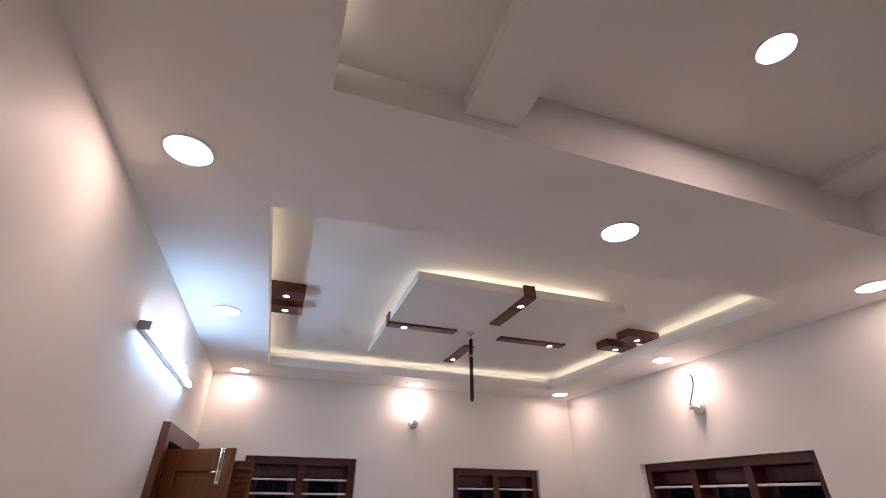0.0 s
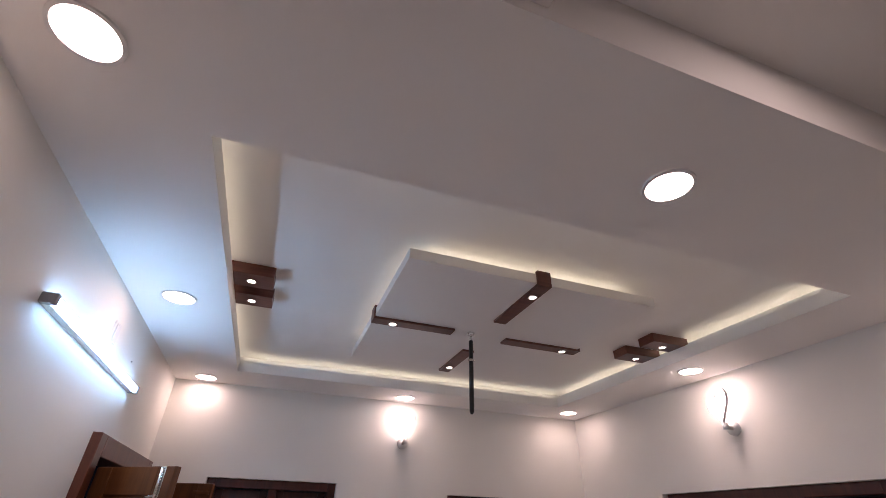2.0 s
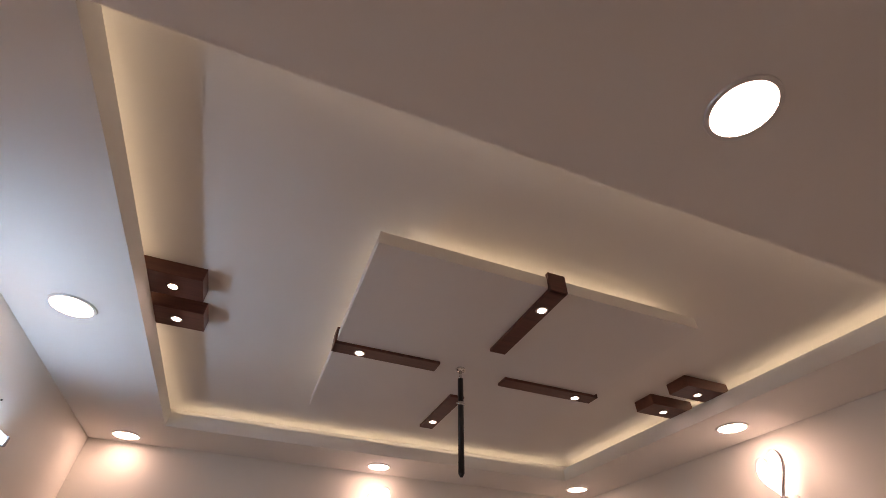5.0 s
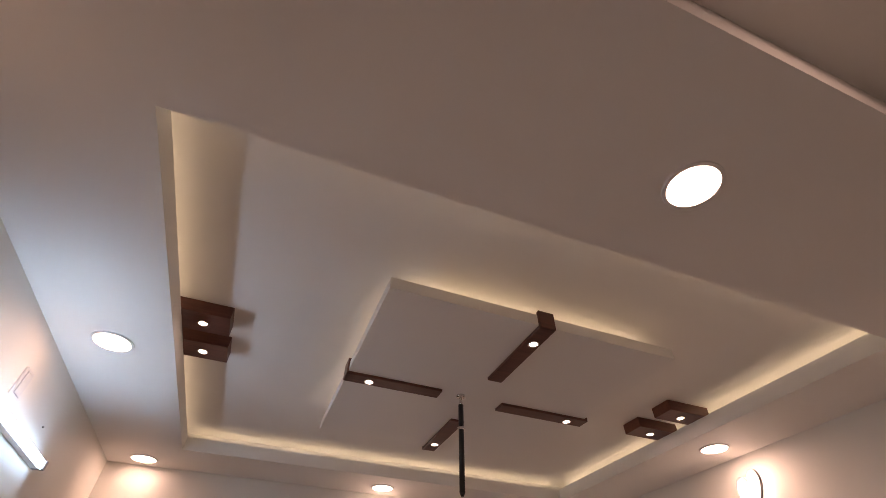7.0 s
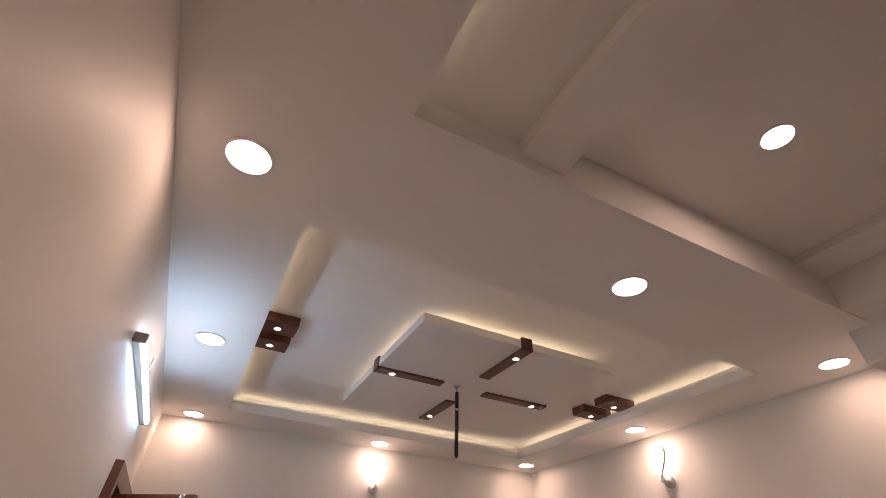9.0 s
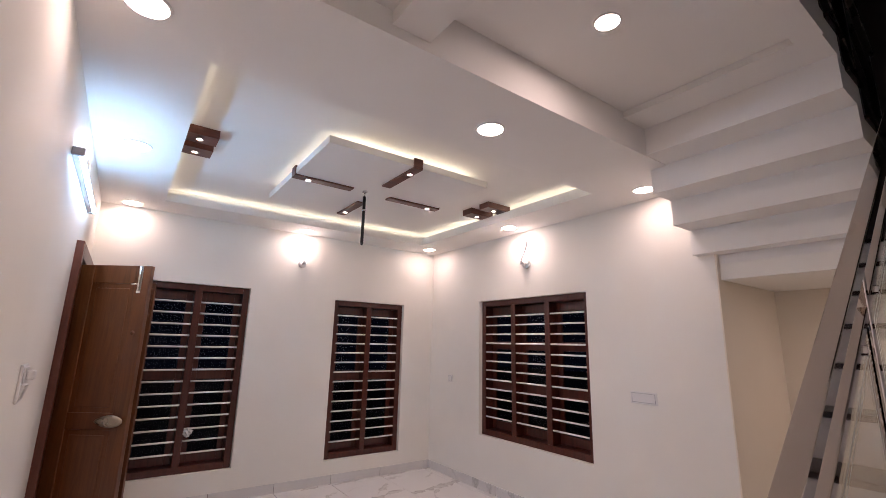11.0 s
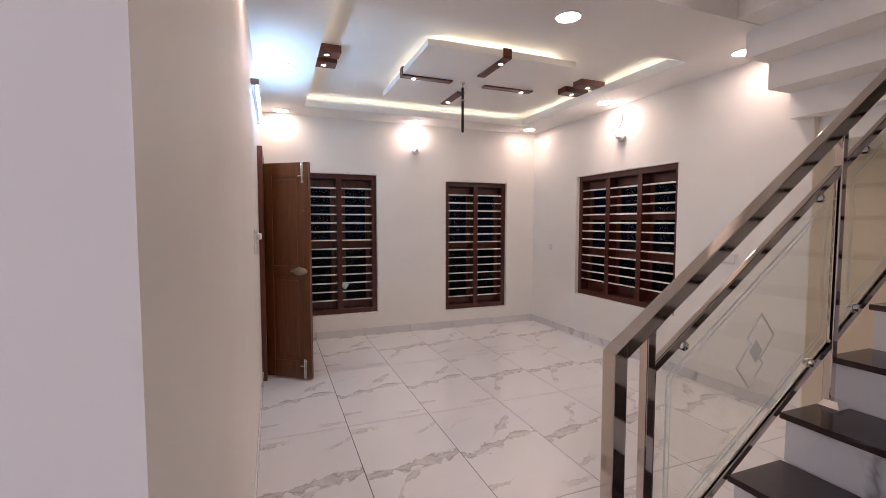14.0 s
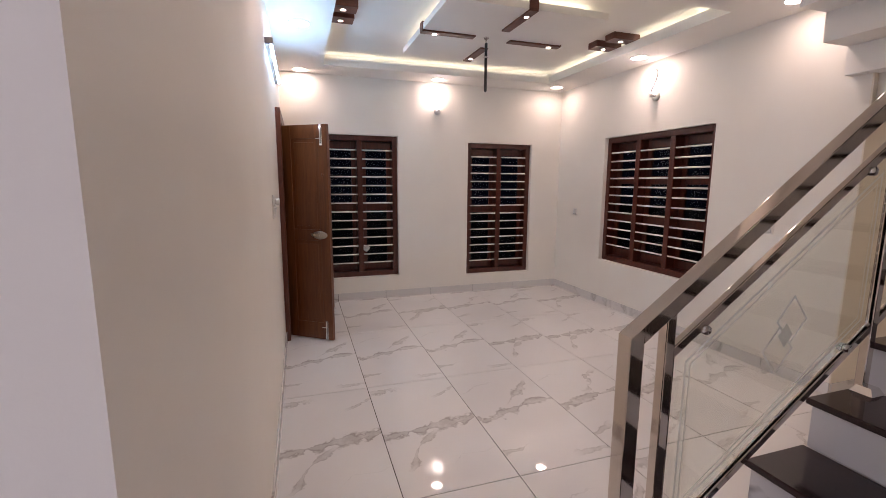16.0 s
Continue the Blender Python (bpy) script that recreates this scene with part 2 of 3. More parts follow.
LIGHT_HALL = glowing("hall_panel_diffuser", (0.82, 0.86, 1.0), HALL)


# ---- mesh helpers ----
def box(bm, x0, y0, z0, x1, y1, z1, bevel=0.0):
    r = bmesh.ops.create_cube(bm, size=1.0)
    for v in r["verts"]:
        v.co = ((x0 + x1) / 2 + v.co.x * (x1 - x0), (y0 + y1) / 2 + v.co.y * (y1 - y0), (z0 + z1) / 2 + v.co.z * (z1 - z0))
    if bevel:
        es = list({e for v in r["verts"] for e in v.link_edges})
        bmesh.ops.bevel(bm, geom=es, offset=bevel, segments=2, affect="EDGES", profile=0.5)
    return bm


def boxes(*rows, bevel=0.0):
    bm = bmesh.new()
    for row in rows:
        box(bm, *row, bevel=bevel)
    return bm


def cylinder(bm, a, b, r, n=16, r2=None):
    a, b = Vector(a), Vector(b)
    m = Matrix.Translation((a + b) / 2) @ (b - a).to_track_quat("Z", "Y").to_matrix().to_4x4()
    bmesh.ops.create_cone(bm, cap_ends=True, segments=n, radius1=r, radius2=r if r2 is None else r2, depth=(b - a).length, matrix=m)
    return bm


def bar_between(bm, a, b, wide, high, bevel=0.004):
    """A rectangular tube from a to b; wide across y, high across its slope."""
    a, b = Vector(a), Vector(b)
    d = (b - a).normalized()
    side = Vector((0, 1, 0))
    up = d.cross(side) * -1
    if up.z < 0:
        up = -up
    r = bmesh.ops.create_cube(bm, size=1.0)
    for v in r["verts"]:
        c = v.co.copy()
        v.co = (a + b) / 2 + d * (c.x * (b - a).length) + side * (c.y * wide) + up * (c.z * high)
    if bevel:
        es = list({e for v in r["verts"] for e in v.link_edges})
        bmesh.ops.bevel(bm, geom=es, offset=bevel, segments=2, affect="EDGES", profile=0.5)
    return bm


def prism(points, depth, axis):
    """Extrude a flat outline (pairs) by depth along an axis: 0 is x, 1 is y, 2 is z."""
    bm = bmesh.new()

    def put(p, d):
        return {0: (d, p[0], p[1]), 1: (p[0], d, p[1]), 2: (p[0], p[1], d)}[axis]

    lo = [bm.verts.new(put(p, 0)) for p in points]
    hi = [bm.verts.new(put(p, depth)) for p in points]
    n = len(points)
    bm.faces.new(lo)
    bm.faces.new(hi[::-1])
    for i in range(n):
        bm.faces.new((lo[i], hi[i], hi[(i + 1) % n], lo[(i + 1) % n]))
    bmesh.ops.recalc_face_normals(bm, faces=bm.faces)
    return bm


def ring(bm, center, r_in, r_out, z0, z1, n=40):
    """A flat ring round a vertical axis."""
    loops = []
    for r, z in ((r_in, z0), (r_out * 0.985, z0), (r_out, z0 + (z1 - z0) * 0.5), (r_out, z1), (r_in, z1)):
        loops.append([bm.verts.new((center[0] + r * math.cos(i * math.tau / n), center[1] + r * math.sin(i * math.tau / n), z)) for i in range(n)])
    for k in range(len(loops)):
        a, b = loops[k], loops[(k + 1) % len(loops)]
        for i in range(n):
            bm.faces.new((a[i], a[(i + 1) % n], b[(i + 1) % n], b[i]))
    bmesh.ops.recalc_face_normals(bm, faces=bm.faces)
    return bm


def mesh(name, bm, mat, smooth=False):
    me = bpy.data.meshes.new(name)
    bm.normal_update()
    bm.to_mesh(me)
    bm.free()
    me.materials.append(mat)
    if smooth:
        for p in me.polygons:
            p.use_smooth = True
    return new(name, me)


def part(name, bm, mat, parent, label="", smooth=False):
    ob = mesh(name, bm, mat, smooth)
    ob.parent = parent
    return tagged(ob, label) if label else ob


def thing(name, label, category, at=(0, 0, 0), group="", kind=""):
    ob = new(name)
    ob.location = at
    ob.empty_display_size = 0.1
    return tagged(ob, label, category, group, kind)


def structure(name, bm, mat, label, category):
    return tagged(mesh(name, bm, mat), label, category, kind="structure")


# ---- walls ----
def wall_with_openings(name, along, at0, at1, s0, s1, height, openings, label):
    """A wall along x or y; openings are (from, to, bottom, top)."""
    bm = bmesh.new()

    def piece(a, b, z0, z1):
        if b - a > 1e-4 and z1 - z0 > 1e-4:
            box(bm, *((a, at0, z0, b, at1, z1) if along == "x" else (at0, a, z0, at1, b, z1)))

    edge = s0
    for a, b, z0, z1 in sorted(openings):
        piece(edge, a, 0, height)
        piece(a, b, 0, z0)
        piece(a, b, z1, height)
        edge = b
    piece(edge, s1, 0, height)
    return structure(name, bm, PAINT, label, "wall")


TOP = 3.05
wall_with_openings("wall_back", "x", YB, YB + WALL, XL - WALL, XR + WALL, TOP, [WIN_L, WIN_M], "white painted wall with two tall barred windows")
wall_with_openings("wall_right", "y", XR, XR + WALL, 1.21, YB, TOP, [WIN_R], "white painted wall with one wide barred window")
wall_with_openings("wall_left", "y", XL - WALL, XL, YH, YB, TOP, [(DOOR_Y0, DOOR_Y1, 0, DOOR_TOP)], "white painted wall with the double door")
structure("wall_hall_front", boxes((-3.0, YH, 0, XL - WALL, 0.0, TOP)), PAINT, "white painted wall of the hall beside the opening", "wall")
structure("wall_hall_left", boxes((-3.2, -4.2, 0, -3.0, 0.0, TOP)), PAINT, "plain white painted wall closing the hall", "wall")
structure("wall_hall_back", boxes((-3.0, -4.2, 0, 4.3, -4.0, TOP)), PAINT, "plain white painted wall closing the hall", "wall")
structure("wall_stair", boxes((0.15, STAIR_Y0 - 0.15, 0, 4.13, STAIR_Y0, 5.2)), PAINT, "white painted wall beside the stairs", "wall")
structure("wall_alcove_side", boxes((XR, 1.2, 0, 4.13, 1.21, TOP), (XR + WALL, 1.21, 0, 4.13, 1.42, 5.2)), CREAM, "cream painted wall of the recess under the landing", "wall")
structure("wall_alcove_back", boxes((4.13, STAIR_Y0 - 0.15, 0, 4.3, 1.42, tread_z(13))), CREAM, "cream painted wall behind the stair landing", "wall")
structure("wall_hall_right", boxes((4.13, -4.0, 0, 4.3, STAIR_Y0 - 0.15, TOP)), PAINT, "plain white painted wall closing the hall", "wall")
structure("wall_shaft", boxes((4.13, STAIR_Y0 - 0.15, tread_z(13), 4.3, 1.42, 5.2), (1.1, STAIR_Y0, 3.06, 1.25, 1.42, 5.2), (1.25, 1.27, 3.06, XR + WALL, 1.42, 5.2)), SHAFT, "plaster wall of the upper stairwell, its darkness painted in", "wall")
structure("ceiling_shaft", boxes((1.1, STAIR_Y0 - 0.15, 5.2, 4.3, 1.42, 5.3)), SHAFT, "ceiling above the stairwell, its darkness painted in", "ceiling")
structure("ground", boxes((-30, -30, -0.5, 30, 30, -0.4)), SOIL, "dark ground outside at night", "ground")


# ---- ceiling ----
REC = 2.925                                             # recessed ceiling beside the stairs


def living_ceiling():
    bm = bmesh.new()
    x0, y0, x1, y1 = TRAY
    lip, top, cove, t = 0.08, ZT, 0.12, 0.014
    zp = ZC + t
    yf = 1.215                                          # near edge of the room's lower panel
    # lower panel round the tray
    box(bm, XL, yf, ZC, x0, YB, zp)
    box(bm, x1, yf, ZC, XR, YB, zp)
    box(bm, x0, yf, ZC, x1, y0, zp)
    box(bm, x0, y1, ZC, x1, YB, zp)
    # upright lips
    box(bm, x0 - t, y0 - t, zp, x0, y1 + t, ZC + lip)
    box(bm, x1, y0 - t, zp, x1 + t, y1 + t, ZC + lip)
    box(bm, x0, y0 - t, zp, x1, y0, ZC + 0.058)
    box(bm, x0, y1, zp, x1, y1 + t, ZC + lip)
    # ledges that carry the LED strips
    s0, s1, zl = 0.056, 0.082, ZC + 0.056
    box(bm, x0 - s1, y0, zp, x0 - s0, y1, zl)
    box(bm, x1 + s0, y0, zp, x1 + s1, y1, zl)
    box(bm, x0, y0 - s1, zp, x1, y0 - s0, zl)
    box(bm, x0, y1 + s0, zp, x1, y1 + s1, zl)
    # back of the cove and the tray's own ceiling
    c = cove
    box(bm, x0 - c - t, y0 - c, zp, x0 - c, y1 + c, top)
    box(bm, x1 + c, y0 - c, zp, x1 + c + t, y1 + c, top)
    box(bm, x0 - c - t, y0 - c - t, zp, x1 + c + t, y0 - c, top)
    box(bm, x0 - c - t, y1 + c, zp, x1 + c + t, y1 + c + t, top)
    box(bm, x0 - c - t, y0 - c - t, top, x1 + c + t, y1 + c + t, top + t)
    # hanging square in the middle, with a core that holds it
    ix0, iy0, ix1, iy1 = ISLAND
    box(bm, ix0, iy0, 2.725, ix1, iy1, 2.775)
    box(bm, ix0 + 0.14, iy0 + 0.14, 2.775, ix1 - 0.14, iy1 - 0.14, top)
    # strip of lower ceiling along the left wall, and the two recesses in front of the room
    box(bm, XL, YH, ZC, 0.08, yf, zp)
    box(bm, 0.08 - t, -0.2, zp, 0.08, yf, ZC + 0.06)
    box(bm, -0.04, -0.2, zp, -0.04 + t, yf, 2.81)
    box(bm, -0.004, -0.1, zp, 0.019, 1.1, ZC + 0.048)
    box(bm, 0.08, yf, zp, XR, yf + t, REC)
    box(bm, -0.04, -0.2, 2.81, 0.466, yf + t, 2.81 + t)
    box(bm, 0.466, -0.2, 2.747, 0.648, yf, REC)
    box(bm, 0.60, -0.2, REC, 1.25, yf + t, 3.05)
    box(bm, 1.25, 0.25, REC, 2.078, yf + t, 3.05)
    # shallow beam along the stairwell
    box(bm, 1.25, 0.25, REC - 0.05, 2.078, 0.355, REC)
    # ceiling of the hall
    box(bm, -3.0, -4.0, ZC, 1.25, -0.2, zp)
    box(bm, 1.25, -4.0, ZC, 4.13, STAIR_Y0 - 0.15, zp)
    box(bm, 1.25 - 0.02, STAIR_Y0, zp, 1.25, 0.26, 3.05)
    # roof slab that closes everything above
    box(bm, XL - WALL, 1.42, 3.05, XR + WALL, YB + WALL, 3.2)
    box(bm, -3.2, -4.2, 3.05, 1.1, 1.42, 3.2)
    box(bm, 1.1, -4.2, 3.05, 4.3, STAIR_Y0 - 0.15, 3.2)
    return structure("ceiling", bm, CEIL, "white plasterboard ceiling with a lit tray and hanging square", "ceiling")


living_ceiling()


# ---- floor: base, tiles come last ----
structure("floor", boxes((-3.0, -4.0, -0.12, 4.13, YB, -0.004)), GROUT, "floor of large white veined marble tiles", "floor")


# ---- windows ----
def window(name, along, face, opening, panes, bars, first, step, rails, label):
    a0, a1, z0, z1 = opening
    root = thing(name, label, "window", kind="structure")

    def put(u0, d0, w0, u1, d1, w1):
        return (u0, face + d0, w0, u1, face + d1, w1) if along == "x" else (face + d0, u0, w0, face + d1, u1, w1)

    f, d = 0.062, 0.045
    width = (a1 - a0 - 2 * f - (panes - 1) * f) / panes
    fr = bmesh.new()
    g = 0.001
    box(fr, *put(a0 + g, d, z0 + g, a0 + f, d + 0.155, z1 - g), bevel=0.004)
    box(fr, *put(a1 - f, d, z0 + g, a1 - g, d + 0.155, z1 - g), bevel=0.004)
    box(fr, *put(a0 + f, d, z1 - f, a1 - f, d + 0.155, z1 - g), bevel=0.004)
    box(fr, *put(a0 + f, d, z0 + g, a1 - f, d + 0.155, z0 + f), bevel=0.004)
    part("window_frame", fr, WINDOW_WOOD, root)
    for i in range(panes):
        u = a0 + f + i * (width + f)
        if i:
            part("mullion", boxes(put(u - f, d - 0.002, z0 + f, u, d + 0.155, z1 - f), bevel=0.004), WINDOW_WOOD, root)
        sh = bmesh.new()
        s, e = 0.058, 0.150
        zb, zt = z0 + f + 0.003, z1 - f - 0.003
        box(sh, *put(u + 0.003, e, zb, u + s, e + 0.035, zt), bevel=0.003)
        box(sh, *put(u + width - s, e, zb, u + width - 0.003, e + 0.035, zt), bevel=0.003)
        levels = [zb + 0.045] + [z0 + (z1 - z0) * r for r in rails] + [zt - 0.045]
        for z in levels:
            box(sh, *put(u + s, e, z - 0.043, u + width - s, e + 0.035, z + 0.043), bevel=0.003)
        shutter = part("shutter", sh, WINDOW_WOOD, root)
        for lo, hi in zip(levels, levels[1:]):
            part("pane", boxes(put(u + s - 0.008, e + 0.016, lo + 0.04, u + width - s + 0.008, e + 0.020, hi - 0.04)), PANE, shutter)
        for k in range(bars):
            z = z1 - first - k * step
            c = bmesh.new()
            pa, pb = put(u - 0.001, d + 0.014, z, u + width + 0.001, d + 0.014, z), None
            cylinder(c, pa[:3], pa[3:], 0.0085, 10)
            part("grille_bar", c, BAR_STEEL, root, "", True)
    return root


window("window_1", "x", YB, WIN_L, 2, 14, 0.175, 0.1075, (0.5,), "tall dark wooden window with steel bars, shutters closed")
window("window_2", "x", YB, WIN_M, 2, 14, 0.175, 0.1075, (0.5,), "tall dark wooden window with steel bars near the corner")
window("window_3", "y", XR, WIN_R, 3, 12, 0.177, 0.0985, (0.36, 0.66), "wide three-part dark wooden window with steel bars")


# ---- double door in the left wall ----
def door_leaf(name, hinge, tip, carved, parent):
    """A panelled leaf from the hinge to the tip; local x runs along it, its seen face looks to local -y."""
    hx, hy = hinge
    length = math.hypot(tip[0] - hx, tip[1] - hy)
    m = pose(hx, hy, 0.012, 0, 0, math.degrees(math.atan2(tip[1] - hy, tip[0] - hx)))
    h, th = 1.956, 0.036
    ob = part(name, boxes((0.0, -th / 2, 0, 0.095, th / 2, h), (length - 0.095, -th / 2, 0, length, th / 2, h),
                          (0.095, -th / 2, h - 0.12, length - 0.095, th / 2, h), (0.095, -th / 2, 0, length - 0.095, th / 2, 0.16),
                          (0.095, -th / 2, 0.93, length - 0.095, th / 2, 1.03), bevel=0.004), TEAK, parent)
    ob.matrix_basis = m
    for z0, z1 in ((0.16, 0.93), (1.03, h - 0.12)):
        bm = boxes((0.09, -0.010, z0 - 0.004, length - 0.09, 0.010, z1 + 0.004))
        box(bm, 0.125, -0.014, z0 + 0.03, length - 0.125, 0.014, z1 - 0.03, bevel=0.006)
        part("door_panel", bm, TEAK, ob)
    if carved:
        for i in range(6):
            z = 1.90 - i * 0.045
            part("moulding", boxes((length - 0.12, -th / 2 - 0.010, z - 0.012, length - 0.01, -th / 2 - 0.001, z + 0.012), bevel=0.004), TEAK, ob)
    return ob, length, h, th


door = thing("door_1", "polished teak double door standing open into the room", "door", kind="structure")
fy0, fy1, fx0, fx1 = DOOR_Y0, DOOR_Y1, XL - 0.10, XL + 0.042
part("door_frame", boxes((fx0, fy0 + 0.001, 0, fx1, fy0 + 0.098, DOOR_TOP - 0.001), (fx0, fy1 - 0.098, 0, fx1, fy1 - 0.001, DOOR_TOP - 0.001),
                         (fx0, fy0 + 0.098, DOOR_TOP - 0.10, fx1, fy1 - 0.098, DOOR_TOP - 0.001), bevel=0.005), TEAK_FRAME, door, "dark teak door frame")
leaf, L, H, TH = door_leaf("door_leaf", (-0.505, 3.60), (-0.124, 3.318), False, door)
door_leaf("door_leaf", (-0.505, 4.60), (-0.046, 4.41), True, door)


def tower_bolt(z, up):
    """Steel bolt on the leaf: back plate, sliding rod and its bent grip."""
    s = 1 if up else -1
    bm = boxes((L - 0.075, -TH / 2 - 0.004, z - 0.09, L - 0.047, -TH / 2 - 0.0005, z + 0.09), bevel=0.001)
    b = part("tower_bolt", bm, CHROME, leaf, "steel tower bolt")
    c = bmesh.new()
    cylinder(c, (L - 0.061, -TH / 2 - 0.011, z - 0.075), (L - 0.061, -TH / 2 - 0.011, z + 0.088), 0.007, 12)
    cylinder(c, (L - 0.061, -TH / 2 - 0.011, z - s * 0.03), (L - 0.095, -TH / 2 - 0.028, z - s * 0.035), 0.005, 10)
    part("bolt_rod", c, CHROME, b, "", True)


tower_bolt(H - 0.092, True)
tower_bolt(0.092, False)
knob = bmesh.new()
bmesh.ops.create_uvsphere(knob, u_segments=24, v_segments=14, radius=1.0)
for v in knob.verts:
    x, y, z = v.co
    taper = 1.0 - 0.45 * max(0.0, -x)
    v.co = (L - 0.098 + x * 0.088, -TH / 2 - 0.022 + y * 0.020, 0.985 + z * 0.038 * taper)
cylinder(knob, (L - 0.06, -TH / 2 - 0.012, 0.985), (L - 0.06, -TH / 2 + 0.001, 0.985), 0.022, 20)
part("door_handle", knob, BRONZE, leaf, "oval aged brass door handle", True)
keyhole = bmesh.new()
cylinder(keyhole, (L - 0.055, -TH / 2 - 0.003, 1.52), (L - 0.055, -TH / 2 + 0.001, 1.52), 0.014, 16)
part("door_stop", keyhole, TEAK, leaf, "", True)


# ---- lamps ----
def downlight(at, z, glow=LIGHT_WARM):
    lamp = thing("downlight", "round recessed white LED downlight, switched on", "ceiling light", (at[0], at[1], z), "recessed downlights")
    part("rim", ring(bmesh.new(), (0, 0), 0.071, 0.083, -0.006, 0.004), PLASTIC, lamp, "thin white rim")
    bm = bmesh.new()
    bmesh.ops.create_circle(bm, cap_ends=True, segments=40, radius=0.0725, matrix=pose(0, 0, -0.003, 180))
    part("diffuser", bm, glow, lamp, "glowing round diffuser")
    return lamp


LAND = tread_z(13)
first_light = downlight((1.295, 1.558), ZC)
copy_thing(first_light, pose(2.868, 3.025, ZC))
back_light = downlight((-0.32, 4.605), ZC, LIGHT_DIM)
for at in ((-0.33, 1.618), (-0.323, 3.10), (1.27, 4.57), (2.855, 4.485), (2.865, 1.556)):
    copy_thing(back_light, pose(at[0], at[1], ZC))
small = downlight((1.323, 0.812), REC, LIGHT_YELLOW)
small.scale = (0.72, 0.72, 1)
# unseen lamp added under the landing to brighten the recess
copy_thing(small, pose(3.72, 0.12, LAND - 0.134))
# unseen hall downlights, added as fill to even out the room's light
for at in ((0.3, -1.6), (-0.9, -2.6), (1.9, -3.0)):
    copy_thing(back_light, pose(at[0], at[1], ZC))


def cove_strip(name, rows, label):
    root = thing(name, label, "LED strip", group="cove strips")
    for row in rows:
        part("strip", boxes(row), LIGHT_COVE, root)
    return root


x0, y0, x1, y1 = TRAY
zs = ZC + 0.0565
cove_strip("led_strip", [(x0 - 0.075, y0, zs, x0 - 0.060, y1, zs + 0.004), (x1 + 0.060, y0, zs, x1 + 0.075, y1, zs + 0.004),
                         (x0, y0 - 0.075, zs, x1, y0 - 0.060, zs + 0.004), (x0, y1 + 0.060, zs, x1, y1 + 0.075, zs + 0.004)], "yellowish LED strip glowing inside the ceiling tray's cove")
x0, y0, x1, y1 = ISLAND
zs = 2.7755
cove_strip("led_strip", [(x0 + 0.11, y0 + 0.13, zs, x0 + 0.125, y1 - 0.13, zs + 0.004), (x1 - 0.125, y0 + 0.13, zs, x1 - 0.11, y1 - 0.13, zs + 0.004),
                         (x0 + 0.13, y0 + 0.11, zs, x1 - 0.13, y0 + 0.125, zs + 0.004), (x0 + 0.13, y1 - 0.125, zs, x1 - 0.13, y1 - 0.11, zs + 0.004)], "yellowish LED strip glowing above the hanging ceiling square")
cove_strip("led_strip", [(0.0, -0.1, ZC + 0.0485, 0.015, 1.1, ZC + 0.0525)], "yellowish LED strip glowing inside the narrow ceiling recess")


def spot(at, z):
    bm = bmesh.new()
    bmesh.ops.create_circle(bm, cap_ends=True, segments=20, radius=0.017, matrix=pose(at[0], at[1], z - 0.003, 180))
    return bm


def spot_rim(at, z):
    return ring(bmesh.new(), at, 0.017, 0.024, z - 0.005, z - 0.0005, 24)


def ceiling_bar(rows, at, label):
    """A dark board on the hanging square that folds up over its edge, with one small spot."""
    bm = bmesh.new()
    for row in rows:
        box(bm, *row, bevel=0.002)
    z = min(row[2] for row in rows)
    root = tagged(mesh("ceiling_bar", bm, LAMINATE), label, "ceiling trim", "dark boards on the hanging square")
    part("spot_rim", spot_rim(at, z), CHROME, root, "small metal spot rim")
    part("spot_lens", spot(at, z), LIGHT_SPOT, root, "glowing spot lens")


BAR = "dark walnut laminate board with a small lit spot"
zi = 2.725
ceiling_bar([(1.272, 2.333, zi - 0.014, 1.344, 2.81, zi - 0.0005), (1.272, 2.329, zi - 0.014, 1.344, 2.3465, 2.79)], (1.308, 2.45), BAR)
ceiling_bar([(0.646, 3.00, zi - 0.014, 1.12, 3.078, zi - 0.0005), (0.643, 3.00, zi - 0.014, 0.6595, 3.078, 2.79)], (0.76, 3.039), BAR)
ceiling_bar([(1.29, 3.30, zi - 0.014, 1.368, 3.762, zi - 0.0005), (1.29, 3.7495, zi - 0.014, 1.368, 3.766, 2.79)], (1.329, 3.65), BAR)
ceiling_bar([(1.455, 3.018, zi - 0.014, 1.972, 3.096, zi - 0.0005), (1.9605, 3.018, zi - 0.014, 1.976, 3.096, 2.79)], (1.865, 3.057), BAR)


def ceiling_box(row, at):
    root = tagged(mesh("ceiling_box", boxes(row, bevel=0.002), LAMINATE), "dark walnut laminate box with a small lit spot", "ceiling trim", "dark boxes at the tray's edge")
    part("spot_rim", spot_rim(at, row[2]), CHROME, root, "small metal spot rim")
    part("spot_lens", spot(at, row[2]), LIGHT_SPOT, root, "glowing spot lens")


for ya, yb in ((2.87, 3.02), (3.115, 3.265)):
    ceiling_box((-0.125, ya, 2.7815, 0.106, yb, ZT - 0.001), (0.0, (ya + yb) / 2))
for ya, yb in ((2.835, 2.965), (3.085, 3.22)):
    ceiling_box((2.41, ya, 2.7815, 2.695, yb, ZT - 0.001), (2.535, (ya + yb) / 2))


